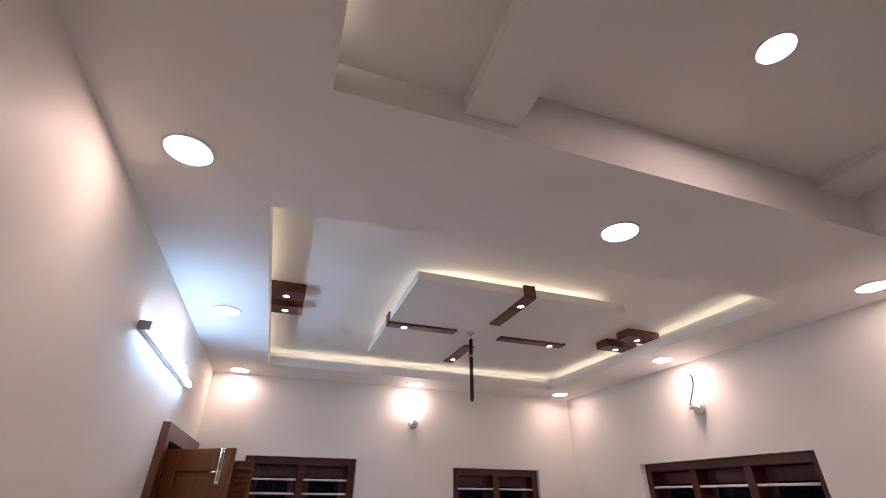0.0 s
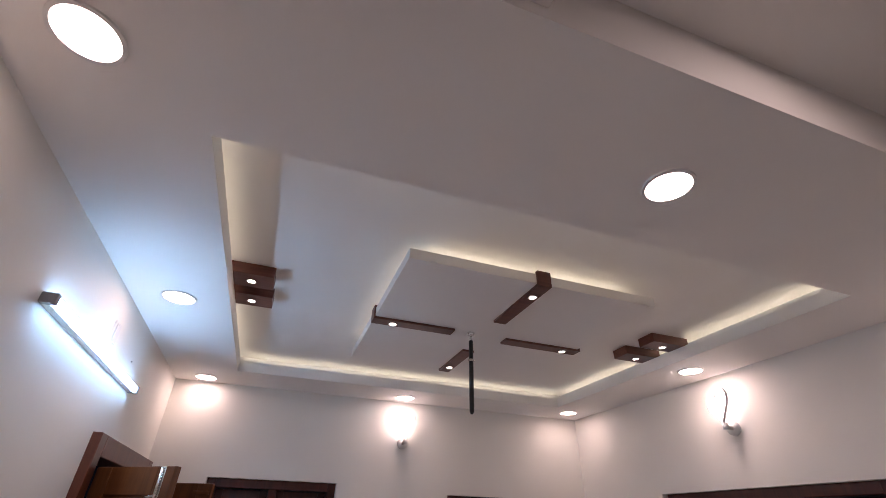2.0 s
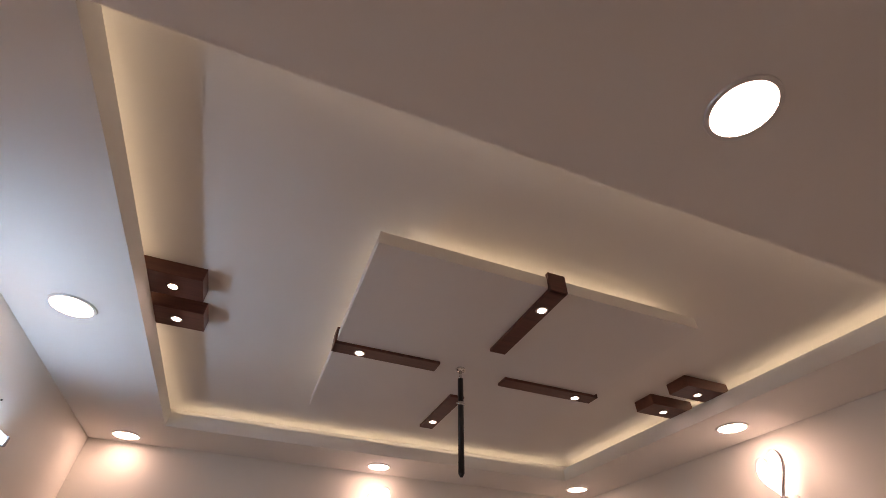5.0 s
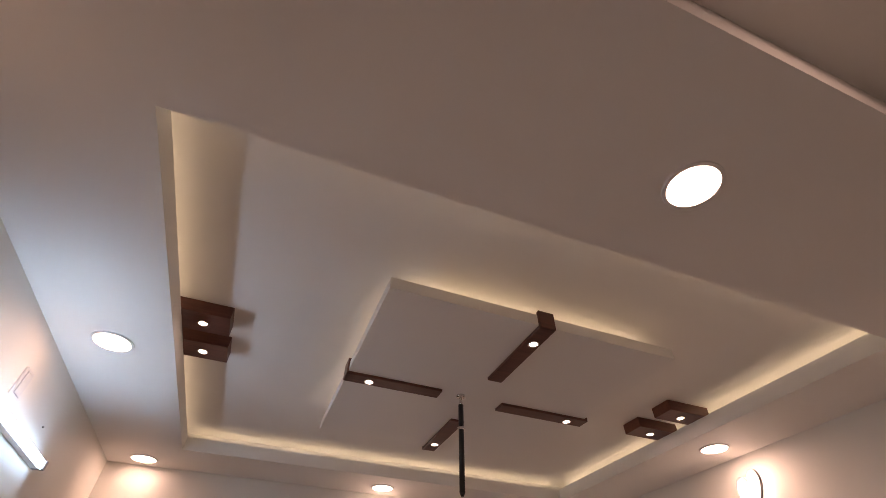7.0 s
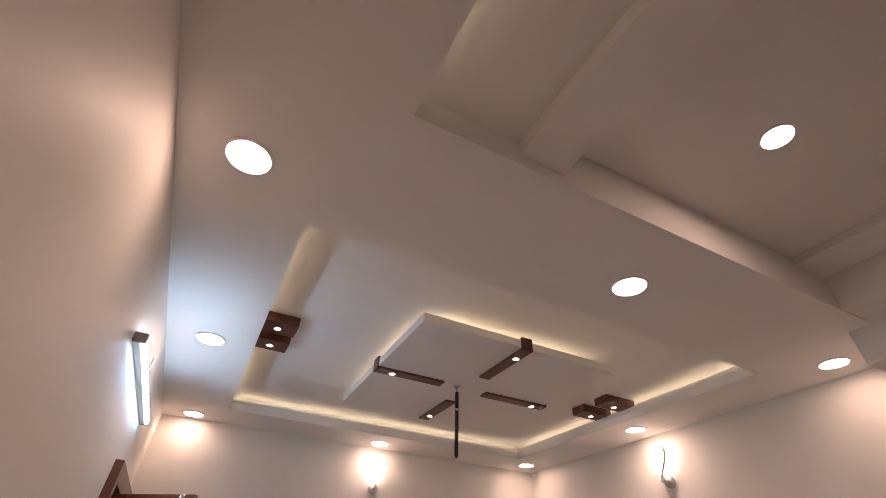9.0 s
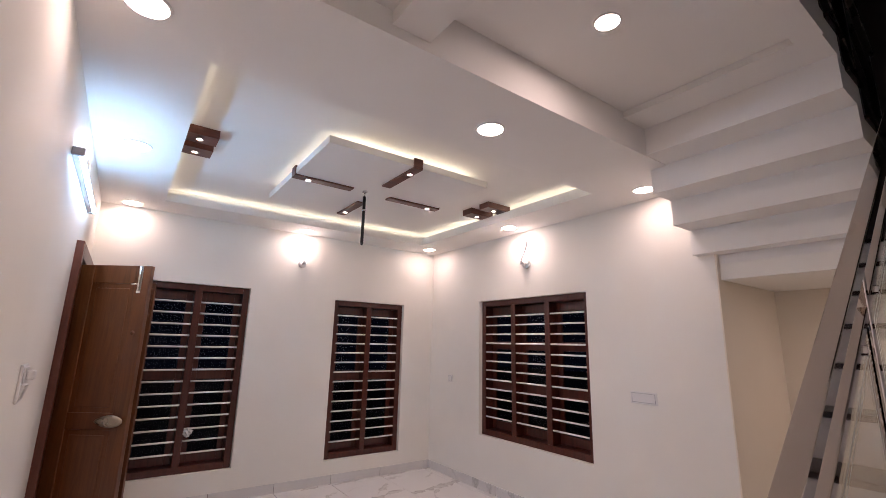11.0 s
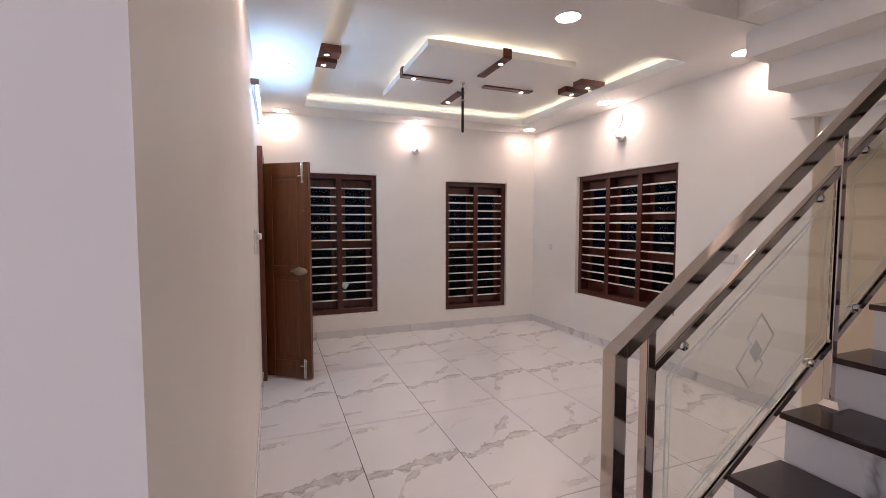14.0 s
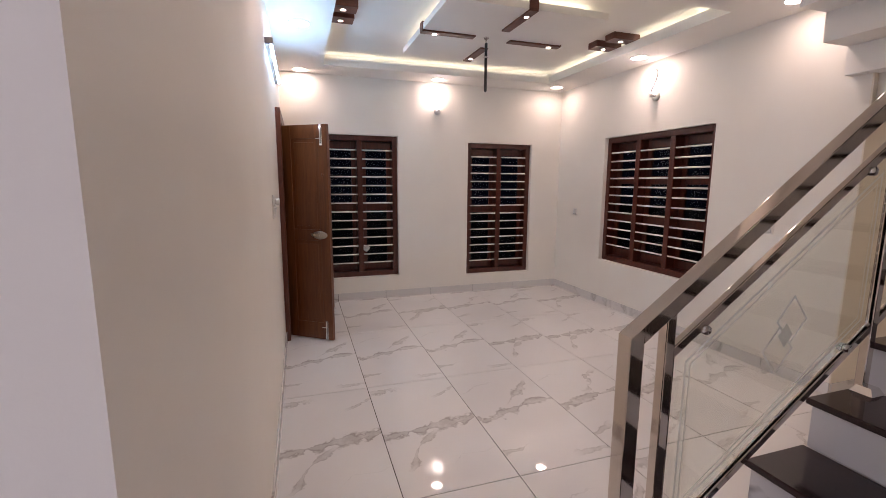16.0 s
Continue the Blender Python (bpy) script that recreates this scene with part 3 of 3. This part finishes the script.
def tube_light():
    root = thing("tube_light", "slim white LED tube light glowing cool white on the wall", "tube light", (XL, 3.08, 2.365))
    part("housing", boxes((0.0, -0.612, -0.0175, 0.030, 0.612, 0.0175), bevel=0.003), PLASTIC, root)
    bm = bmesh.new()
    cylinder(bm, (0, -0.611, 0), (0, 0.611, 0), 0.018, 20)
    for v in bm.verts:
        v.co.x = 0.0375 + v.co.x * 0.40
    part("diffuser", bm, LIGHT_TUBE, root, "glowing cool white diffuser", True)
    for s in (-1, 1):
        part("end_cap", boxes((0.0, s * 0.624 - 0.012, -0.019, 0.050, s * 0.624 + 0.012, 0.019), bevel=0.004), GREY_PLASTIC, root, "grey end cap")
    return root


tube_light()


def heart(scale, n=48):
    pts = []
    for i in range(n):
        a = i * math.tau / n
        x = 16 * math.sin(a) ** 3
        y = 13 * math.cos(a) - 5 * math.cos(2 * a) - 2 * math.cos(3 * a) - math.cos(4 * a)
        pts.append((x / 17 * scale * 0.088, (y + 17) / 29 * scale * 0.225 + 0.024 * x / 17))
    return pts


def heart_lamp(at, turn):
    """Local -y looks into the room."""
    root = thing("wall_lamp", "heart-shaped white wall lamp, lit, on a small white base", "wall lamp", at, "heart wall lamps")
    body = prism(heart(0.94), 0.03, 1)
    bmesh.ops.translate(body, verts=body.verts, vec=(0, -0.085, 0.035))
    part("diffuser", body, LIGHT_HEART, root, "glowing heart-shaped diffuser")
    outer, inner = heart(1.0), heart(0.945)
    bm = bmesh.new()
    rows = []
    for pts, y, dz in ((outer, -0.094, 0.030), (outer, -0.072, 0.030), (inner, -0.072, 0.0349), (inner, -0.094, 0.0349)):
        rows.append([bm.verts.new((p[0], y, p[1] + dz)) for p in pts])
    n = len(outer)
    for k in range(4):
        a, b = rows[k], rows[(k + 1) % 4]
        for i in range(n):
            bm.faces.new((a[i], a[(i + 1) % n], b[(i + 1) % n], b[i]))
    bmesh.ops.recalc_face_normals(bm, faces=bm.faces)
    part("rim", bm, RIM_PLASTIC, root, "pale grey rim")
    bm = bmesh.new()
    cylinder(bm, (0, 0.0, 0.02), (0, -0.022, 0.02), 0.045, 28)
    cylinder(bm, (0, -0.02, 0.02), (0, -0.075, 0.03), 0.012, 16)
    cylinder(bm, (0, -0.075, 0.008), (0, -0.075, 0.050), 0.018, 20)
    part("base", bm, PLASTIC, root, "small white base", True)
    root.matrix_basis = pose(*at, 0, 0, turn)
    return root


heart_lamp((1.315, YB, 2.335), 0)
heart_lamp((XR, 3.02, 2.325), -90)

hall = thing("hall_light", "square LED panel on the hall ceiling", "ceiling light", (-1.6, -2.2, ZC))
part("frame", boxes((-0.2, -0.2, -0.03, 0.2, 0.2, -0.001), bevel=0.004), PLASTIC, hall)
part("diffuser", boxes((-0.18, -0.18, -0.034, 0.18, 0.18, -0.0305)), LIGHT_HALL, hall)

# fan rod
rod = thing("fan_rod", "black fan down rod hanging from a ceiling hook, no fan", "fan rod", (1.23, 3.03, 2.725))
bm = bmesh.new()
cylinder(bm, (0, 0, -0.0005), (0, 0, -0.012), 0.022, 20)
part("hook_plate", bm, CHROME, rod, "steel hook plate", True)
bm = bmesh.new()
cylinder(bm, (0, 0, -0.01), (0, 0, -0.06), 0.007, 12)
part("hook", bm, CHROME, rod, "steel hook", True)
bm = bmesh.new()
cylinder(bm, (0, 0, -0.05), (0, 0, -0.445), 0.0125, 16)
cylinder(bm, (0, 0, -0.445), (0, 0, -0.458), 0.0125, 16, 0.006)
part("rod", bm, BLACK, rod, "", True)
bm = bmesh.new()
cylinder(bm, (-0.02, 0, -0.165), (0.02, 0, -0.165), 0.004, 8)
cylinder(bm, (0, 0, -0.158), (0, 0, -0.172), 0.0135, 16)
part("pin", bm, CHROME, rod, "steel pin", True)


# ---- switches and sockets ----
def plate(name, at, turn, wide, high, rockers, label, upright=False):
    """Local -y looks into the room."""
    root = thing(name, label, "switch plate", at)
    part("cover", boxes((-wide / 2, -0.011, -high / 2, wide / 2, 0, high / 2), bevel=0.004), PLASTIC, root)
    w, h = wide - 0.03, high - 0.028
    if rockers:
        # grey backing stands in for the shadow line round the rocker
        part("inset", boxes((-w / 2 - 0.0025, -0.0118, -h / 2 - 0.0025, w / 2 + 0.0025, -0.0105, h / 2 + 0.0025)), GREY_PLASTIC, root, "grey backing painted as the shadow gap round the rocker")
    for i in range(rockers):
        if upright:
            z0 = -h / 2 + i * h / rockers
            row = (-w / 2, -0.016, z0 + 0.002, w / 2, -0.0105, z0 + h / rockers - 0.002)
        else:
            u0 = -w / 2 + i * w / rockers
            row = (u0 + 0.001, -0.015, -h / 2, u0 + w / rockers - 0.001, -0.0105, h / 2)
        part("rocker", boxes(row, bevel=0.002), PLASTIC, root)
    root.matrix_basis = pose(*at, 0, 0, turn)
    return root


plate("switch_board", (XR, 1.817, 1.132), -90, 0.215, 0.092, 1, "white switch board with a row of rockers on the wall")
plate("wall_socket", (XR, 4.31, 1.10), -90, 0.085, 0.085, 1, "small white socket plate near the corner")
board = plate("switch_board", (XL, 2.41, 1.307), 90, 0.13, 0.155, 0, "upright white switch plate with a plug beside the door")
part("socket_frame", boxes((-0.05, -0.017, 0.002, 0.05, -0.0105, 0.066), bevel=0.003), PLASTIC, board)
part("plug", boxes((-0.026, -0.046, 0.012, 0.026, -0.0165, 0.054), bevel=0.009), PLASTIC, board, "rounded white plug in the socket")
tilt = prism([(-0.0105, -0.066), (-0.013, -0.066), (-0.026, -0.008), (-0.0105, -0.004)], 0.10, 0)
bmesh.ops.translate(tilt, verts=tilt.verts, vec=(-0.05, 0, 0))
part("rocker", tilt, PLASTIC, board, "large tilted white rocker")
plate("wall_socket", (XL, 3.165, 2.495), 90, 0.08, 0.11, 1, "small white outlet plate above the tube light")

for name, at, d in (("wall_screw", (XL, 3.567, 2.48), (1, 0, 0)),):
    bm = bmesh.new()
    cylinder(bm, (0, 0, 0), Vector(d) * 0.005, 0.003, 10)
    tagged(mesh(name, bm, DARK_SHADED_METAL), "small dark screw head standing out of the white wall", "screw").location = at

wrap = bmesh.new()
bmesh.ops.create_icosphere(wrap, subdivisions=3, radius=0.046)
for v in wrap.verts:
    v.co *= 0.75 + 0.55 * noise.noise(v.co * 45)
w = tagged(mesh("plastic_wrapper", wrap, WRAP), "crumpled clear plastic wrapper caught on a window bar", "wrapper")
w.location = (0.40, YB + 0.035, 0.645)


# ---- stairs ----
def lower_flight():
    root = thing("staircase", "granite-treaded staircase with white marble risers, lower flight", "stairs")
    pts = [(nosing(1) + 0.03, 0.0)]
    for k in range(1, 13):
        x = nosing(k) + 0.03
        pts += [(x, tread_z(k) - 0.022), (x + RUN, tread_z(k) - 0.022)]
    pts[-1] = (nosing(13) + 0.05, tread_z(12) - 0.022)
    pts += [(nosing(13) + 0.05, tread_z(12) - 0.16)]
    pts += [(nosing(3), 0.0)]
    body = prism(pts, STAIR_Y1 - STAIR_Y0 - 0.02, 1)
    bmesh.ops.translate(body, verts=body.verts, vec=(0, STAIR_Y0, 0))
    part("body", body, PAINT, root, "white painted concrete body")
    for k in range(1, 14):
        x = nosing(k)
        part("riser", boxes((x + 0.018, STAIR_Y0, tread_z(k - 1) + 0.0005, x + 0.0295, STAIR_Y1 - 0.012, tread_z(k) - 0.0225)), RISER, root)
        if k < 13:
            part("tread", boxes((x, STAIR_Y0, tread_z(k) - 0.0215, x + RUN + 0.017, STAIR_Y1, tread_z(k)), bevel=0.004), GRANITE, root)
    return root


lower_flight()
structure("landing", boxes((nosing(13) + 0.05, STAIR_Y0, LAND - 0.134, 4.13, 0.24, LAND - 0.022), (3.15, 0.24, LAND - 0.134, 4.13, 1.199, LAND - 0.022)), PAINT, "white painted landing slab of the stairs", "landing")
structure("landing_top", boxes((nosing(13), STAIR_Y0, LAND - 0.0215, 4.13, 0.24, LAND), (3.30, 0.2405, LAND - 0.0215, 4.13, 1.199, LAND)), GRANITE, "dark granite floor of the stair landing", "landing")


def upper_flight():
    root = thing("staircase", "upper flight of stairs with a stepped white underside", "stairs")
    r, run, y0, y1 = 0.1785, 0.236, 0.26, 1.32
    xs = [3.15] + [3.258 - run * i for i in range(1, 6)]
    d = 0.11
    outline = [(xs[0] + d, LAND - 0.0215), (xs[0], LAND - 0.0215)]
    for i in range(5):
        outline += [(xs[i], 2.172 + r * i), (xs[i + 1], 2.172 + r * i)]
    outline += [(xs[5], 3.0495), (xs[5] + d, 3.0495)]
    for i in range(4, -1, -1):
        outline += [(xs[i + 1] + d, 2.307 + r * i), (xs[i] + d, 2.307 + r * i)]
    tidy = []
    for p in outline:
        if not tidy or abs(p[0] - tidy[-1][0]) + abs(p[1] - tidy[-1][1]) > 1e-5:
            tidy.append(p)
    bm = prism(tidy, y1 - y0, 1)
    bmesh.ops.translate(bm, verts=bm.verts, vec=(0, y0, 0))
    part("body", bm, CEIL, root, "white plastered stepped body")
    for i in range(5):
        z = 2.172 + r * i + 0.1352
        part("tread", boxes((xs[i + 1] + d + 0.001, y0 - 0.02, z, xs[i] + d + 0.02, y1, z + 0.02), bevel=0.004), GRANITE, root)
    return root


upper_flight()


# ---- railing ----
RY = RAIL_Y = 0.146
SLOPE = 0.725


def rail_z(x, z_at, x_at=0.370):
    return z_at + SLOPE * (x - x_at)


def lower_railing():
    root = thing("stair_railing", "stainless steel stair railing with etched glass panels", "railing")
    end = 3.05
    top0 = 1.048
    y = RAIL_Y
    rise = 0.0255
    bm = prism([(0.392, 0.0), (0.436, 0.0), (0.436, rail_z(0.436, top0) + rise), (0.392, rail_z(0.392, top0) + rise)], 0.046, 1)
    bmesh.ops.translate(bm, verts=bm.verts, vec=(0, RY - 0.023, 0))
    bmesh.ops.bevel(bm, geom=list(bm.edges), offset=0.0025, segments=2, affect="EDGES", profile=0.5)
    part("newel_post", bm, STEEL, root, "square steel newel post")
    bm = bar_between(bmesh.new(), (0.425, y, rail_z(0.425, top0)), (end, y, rail_z(end, top0)), 0.044, 0.042, 0.003)
    part("handrail", bm, STEEL, root, "rectangular steel handrail")
    mid0, low0 = 0.903, 0.312
    part("middle_rail", bar_between(bmesh.new(), (0.528, y, rail_z(0.528, mid0)), (end, y, rail_z(end, mid0)), 0.022, 0.026, 0.003), STEEL, root)
    part("lower_rail", bar_between(bmesh.new(), (0.528, y, rail_z(0.528, low0)), (end, y, rail_z(end, low0)), 0.022, 0.024, 0.003), STEEL, root)
    posts = [0.528, 1.356, 2.158, 2.95]
    for i, x in enumerate(posts):
        k = max(1, int((x - nosing(1)) // RUN) + 1)
        base = tread_z(k)
        if i == 0:
            base = 0.0
        half = 0.0135 if i else 0.015
        bm = boxes((x - half, RY - half, base, x + half, RY + half, rail_z(x, top0) - 0.018), bevel=0.003)
        post = part("post", bm, STEEL, root)
        if i:
            bm = bmesh.new()
            r = bmesh.ops.create_cone(bm, cap_ends=True, segments=4, radius1=0.045, radius2=0.028, depth=0.022, matrix=pose(x, 0.128, base + 0.0115, 0, 0, 45))
            part("base_plate", bm, CHROME, post, "bright steel base cover")
    for i, (a, b) in enumerate(zip(posts, posts[1:])):
        u0, u1 = a + 0.028, b - 0.024
        lo, hi = low0 + 0.022, mid0 - 0.022
        pts = [(u0, rail_z(u0, lo)), (u1, rail_z(u1, lo)), (u1, rail_z(u1, hi)), (u0, rail_z(u0, hi))]
        bm = prism(pts, 0.008, 1)
        bmesh.ops.translate(bm, verts=bm.verts, vec=(0, RY - 0.004, 0))
        pane = part("glass_panel", bm, GLASS, root, "clear glass panel with etched lines")
        ya = RY - 0.0056

        def etched(outer, inner, name, label, lift=0.0):
            """A thin closed line on the glass between two outlines."""
            bm = bmesh.new()
            o = [bm.verts.new((px, ya - lift, pz)) for px, pz in outer]
            if inner:
                q = [bm.verts.new((px, ya - lift, pz)) for px, pz in inner]
                for n in range(4):
                    bm.faces.new((o[n], o[(n + 1) % 4], q[(n + 1) % 4], q[n]))
            else:
                bm.faces.new(o)
            part(name, bm, FROST, pane, label)

        def inner_outline(inset):
            return [(u0 + inset, rail_z(u0 + inset, lo + inset * 1.2)), (u1 - inset, rail_z(u1 - inset, lo + inset * 1.2)),
                    (u1 - inset, rail_z(u1 - inset, hi - inset * 1.2)), (u0 + inset, rail_z(u0 + inset, hi - inset * 1.2))]

        etched(inner_outline(0.035), inner_outline(0.042), "etched_border", "frosted border line")
        etched(inner_outline(0.053), inner_outline(0.0565), "etched_border", "thin frosted border line")
        cx = (u0 + u1) / 2 + 0.015
        cz = rail_z(cx, (lo + hi) / 2)

        def rhomb(px, pz, sx, sz):
            return [(px, pz + sz), (px + sx, pz), (px, pz - sz), (px - sx, pz)]

        for side in (1, -1):
            etched(rhomb(cx + side * 0.022, cz + side * 0.044, 0.064, 0.076), rhomb(cx + side * 0.022, cz + side * 0.044, 0.056, 0.067), "etched_diamond", "frosted diamond outline", 0.0012 + side * 0.0006)
        etched(rhomb(cx, cz, 0.030, 0.037), None, "etched_diamond", "small filled frosted diamond", 0.003)
        for fx in (0.12, 0.88):
            for level in (lo, hi):
                x = u0 + (u1 - u0) * fx
                bm = bmesh.new()
                z = rail_z(x, level)
                cylinder(bm, (x, RY - 0.017, z), (x, RY + 0.017, z), 0.013, 16)
                part("glass_clamp", bm, CHROME, root, "round steel glass clamp", True)
    return root


lower_railing()


def upper_railing():
    # steel like the lower railing's, with its shade painted in as dark metal
    root = thing("stair_railing", "steel railing of the upper flight, shadow put into its colour", "railing")
    s, y = -0.1785 / 0.236, 0.275

    def z_at(x, z):
        return z + s * (x - 3.258)

    for i, x in enumerate((3.16, 2.68, 2.40)):
        z = 2.307 + 0.1785 * int((3.258 - x) / 0.236)
        part("post", boxes((x - 0.017, y - 0.017, z + 0.02, x + 0.017, y + 0.017, z_at(x, 3.17)), bevel=0.004), DARK_SHADED_METAL, root)
    part("handrail", bar_between(bmesh.new(), (3.18, y, z_at(3.18, 3.20)), (2.33, y, z_at(2.33, 3.20)), 0.06, 0.045, 0.004), DARK_SHADED_METAL, root)
    part("lower_rail", bar_between(bmesh.new(), (3.18, y, z_at(3.18, 2.52)), (2.33, y, z_at(2.33, 2.52)), 0.028, 0.03, 0.004), DARK_SHADED_METAL, root)
    part("middle_rail", bar_between(bmesh.new(), (3.18, y, z_at(3.18, 3.04)), (2.33, y, z_at(2.33, 3.04)), 0.028, 0.03, 0.004), DARK_SHADED_METAL, root)
    return root


upper_railing()


# ---- skirting ----
def skirting(name, along, s0, s1, face, side, joint):
    root = thing(name, "grey veined marble skirting along the wall", "skirting", kind="structure")
    edges = [s0] + [joint + 0.6 * i for i in range(-10, 14) if s0 + 0.02 < joint + 0.6 * i < s1 - 0.02] + [s1]
    for a, b in zip(edges, edges[1:]):
        d0, d1 = sorted((face, face + side * 0.011))
        row = (a + 0.0018, d0, 0.0, b - 0.0018, d1, 0.09) if along == "x" else (d0, a + 0.0018, 0.0, d1, b - 0.0018, 0.09)
        part("skirting_tile", boxes(row, bevel=0.0015), SKIRT, root)
    e0, e1 = sorted((face, face + side * 0.004))
    part("joint_bed", boxes((s0 + 0.003, e0, 0.0, s1 - 0.003, e1, 0.088) if along == "x" else (e0, s0 + 0.003, 0.0, e1, s1 - 0.003, 0.088)), GROUT, root, "dark grey grout")


skirting("baseboard_back", "x", XL, XR - 0.012, YB, -1, 0.03)
skirting("baseboard_right", "y", 1.2, YB - 0.001, XR, -1, 2.285)
skirting("baseboard_left", "y", YH, DOOR_Y0, XL, 1, 2.285)
skirting("baseboard_alcove", "x", XR, 4.13, 1.2, -1, 0.03)
skirting("baseboard_hall", "x", -3.0, XL, YH, -1, 0.03)


# ---- floor tiles ----
def floor_tiles():
    floor = bpy.data.objects["floor"]
    shared = {}
    g = 0.0022
    for i in range(-5, 8):
        for j in range(-6, 4):
            a0, a1 = 0.03 + 0.6 * i, 0.63 + 0.6 * i
            b0, b1 = 2.285 + 1.2 * j, 3.485 + 1.2 * j
            lim = (-3.0, -4.0, 4.13, -0.206) if b1 <= -0.1 else (-3.0, -4.0, 4.13, YB)
            a0, a1, b0, b1 = max(a0, lim[0]), min(a1, lim[2]), max(b0, -4.0), min(b1, YB)
            if b0 >= -0.3:
                a0, a1 = max(a0, XL), min(a1, 4.13 if b0 < 1.2 else XR)
            if a1 - a0 < 0.02 or b1 - b0 < 0.02:
                continue
            w, h = round(a1 - a0 - 2 * g, 4), round(b1 - b0 - 2 * g, 4)
            if (w, h) not in shared:
                bm = boxes((-w / 2, -h / 2, -0.004, w / 2, h / 2, 0.0), bevel=0.0012)
                me = bpy.data.meshes.new("floor_tile")
                bm.to_mesh(me)
                bm.free()
                me.materials.append(TILE)
                shared[w, h] = me
            ob = new("tile", shared[w, h])
            ob.parent = floor
            ob.location = ((a0 + a1) / 2, (b0 + b1) / 2, 0)


floor_tiles()
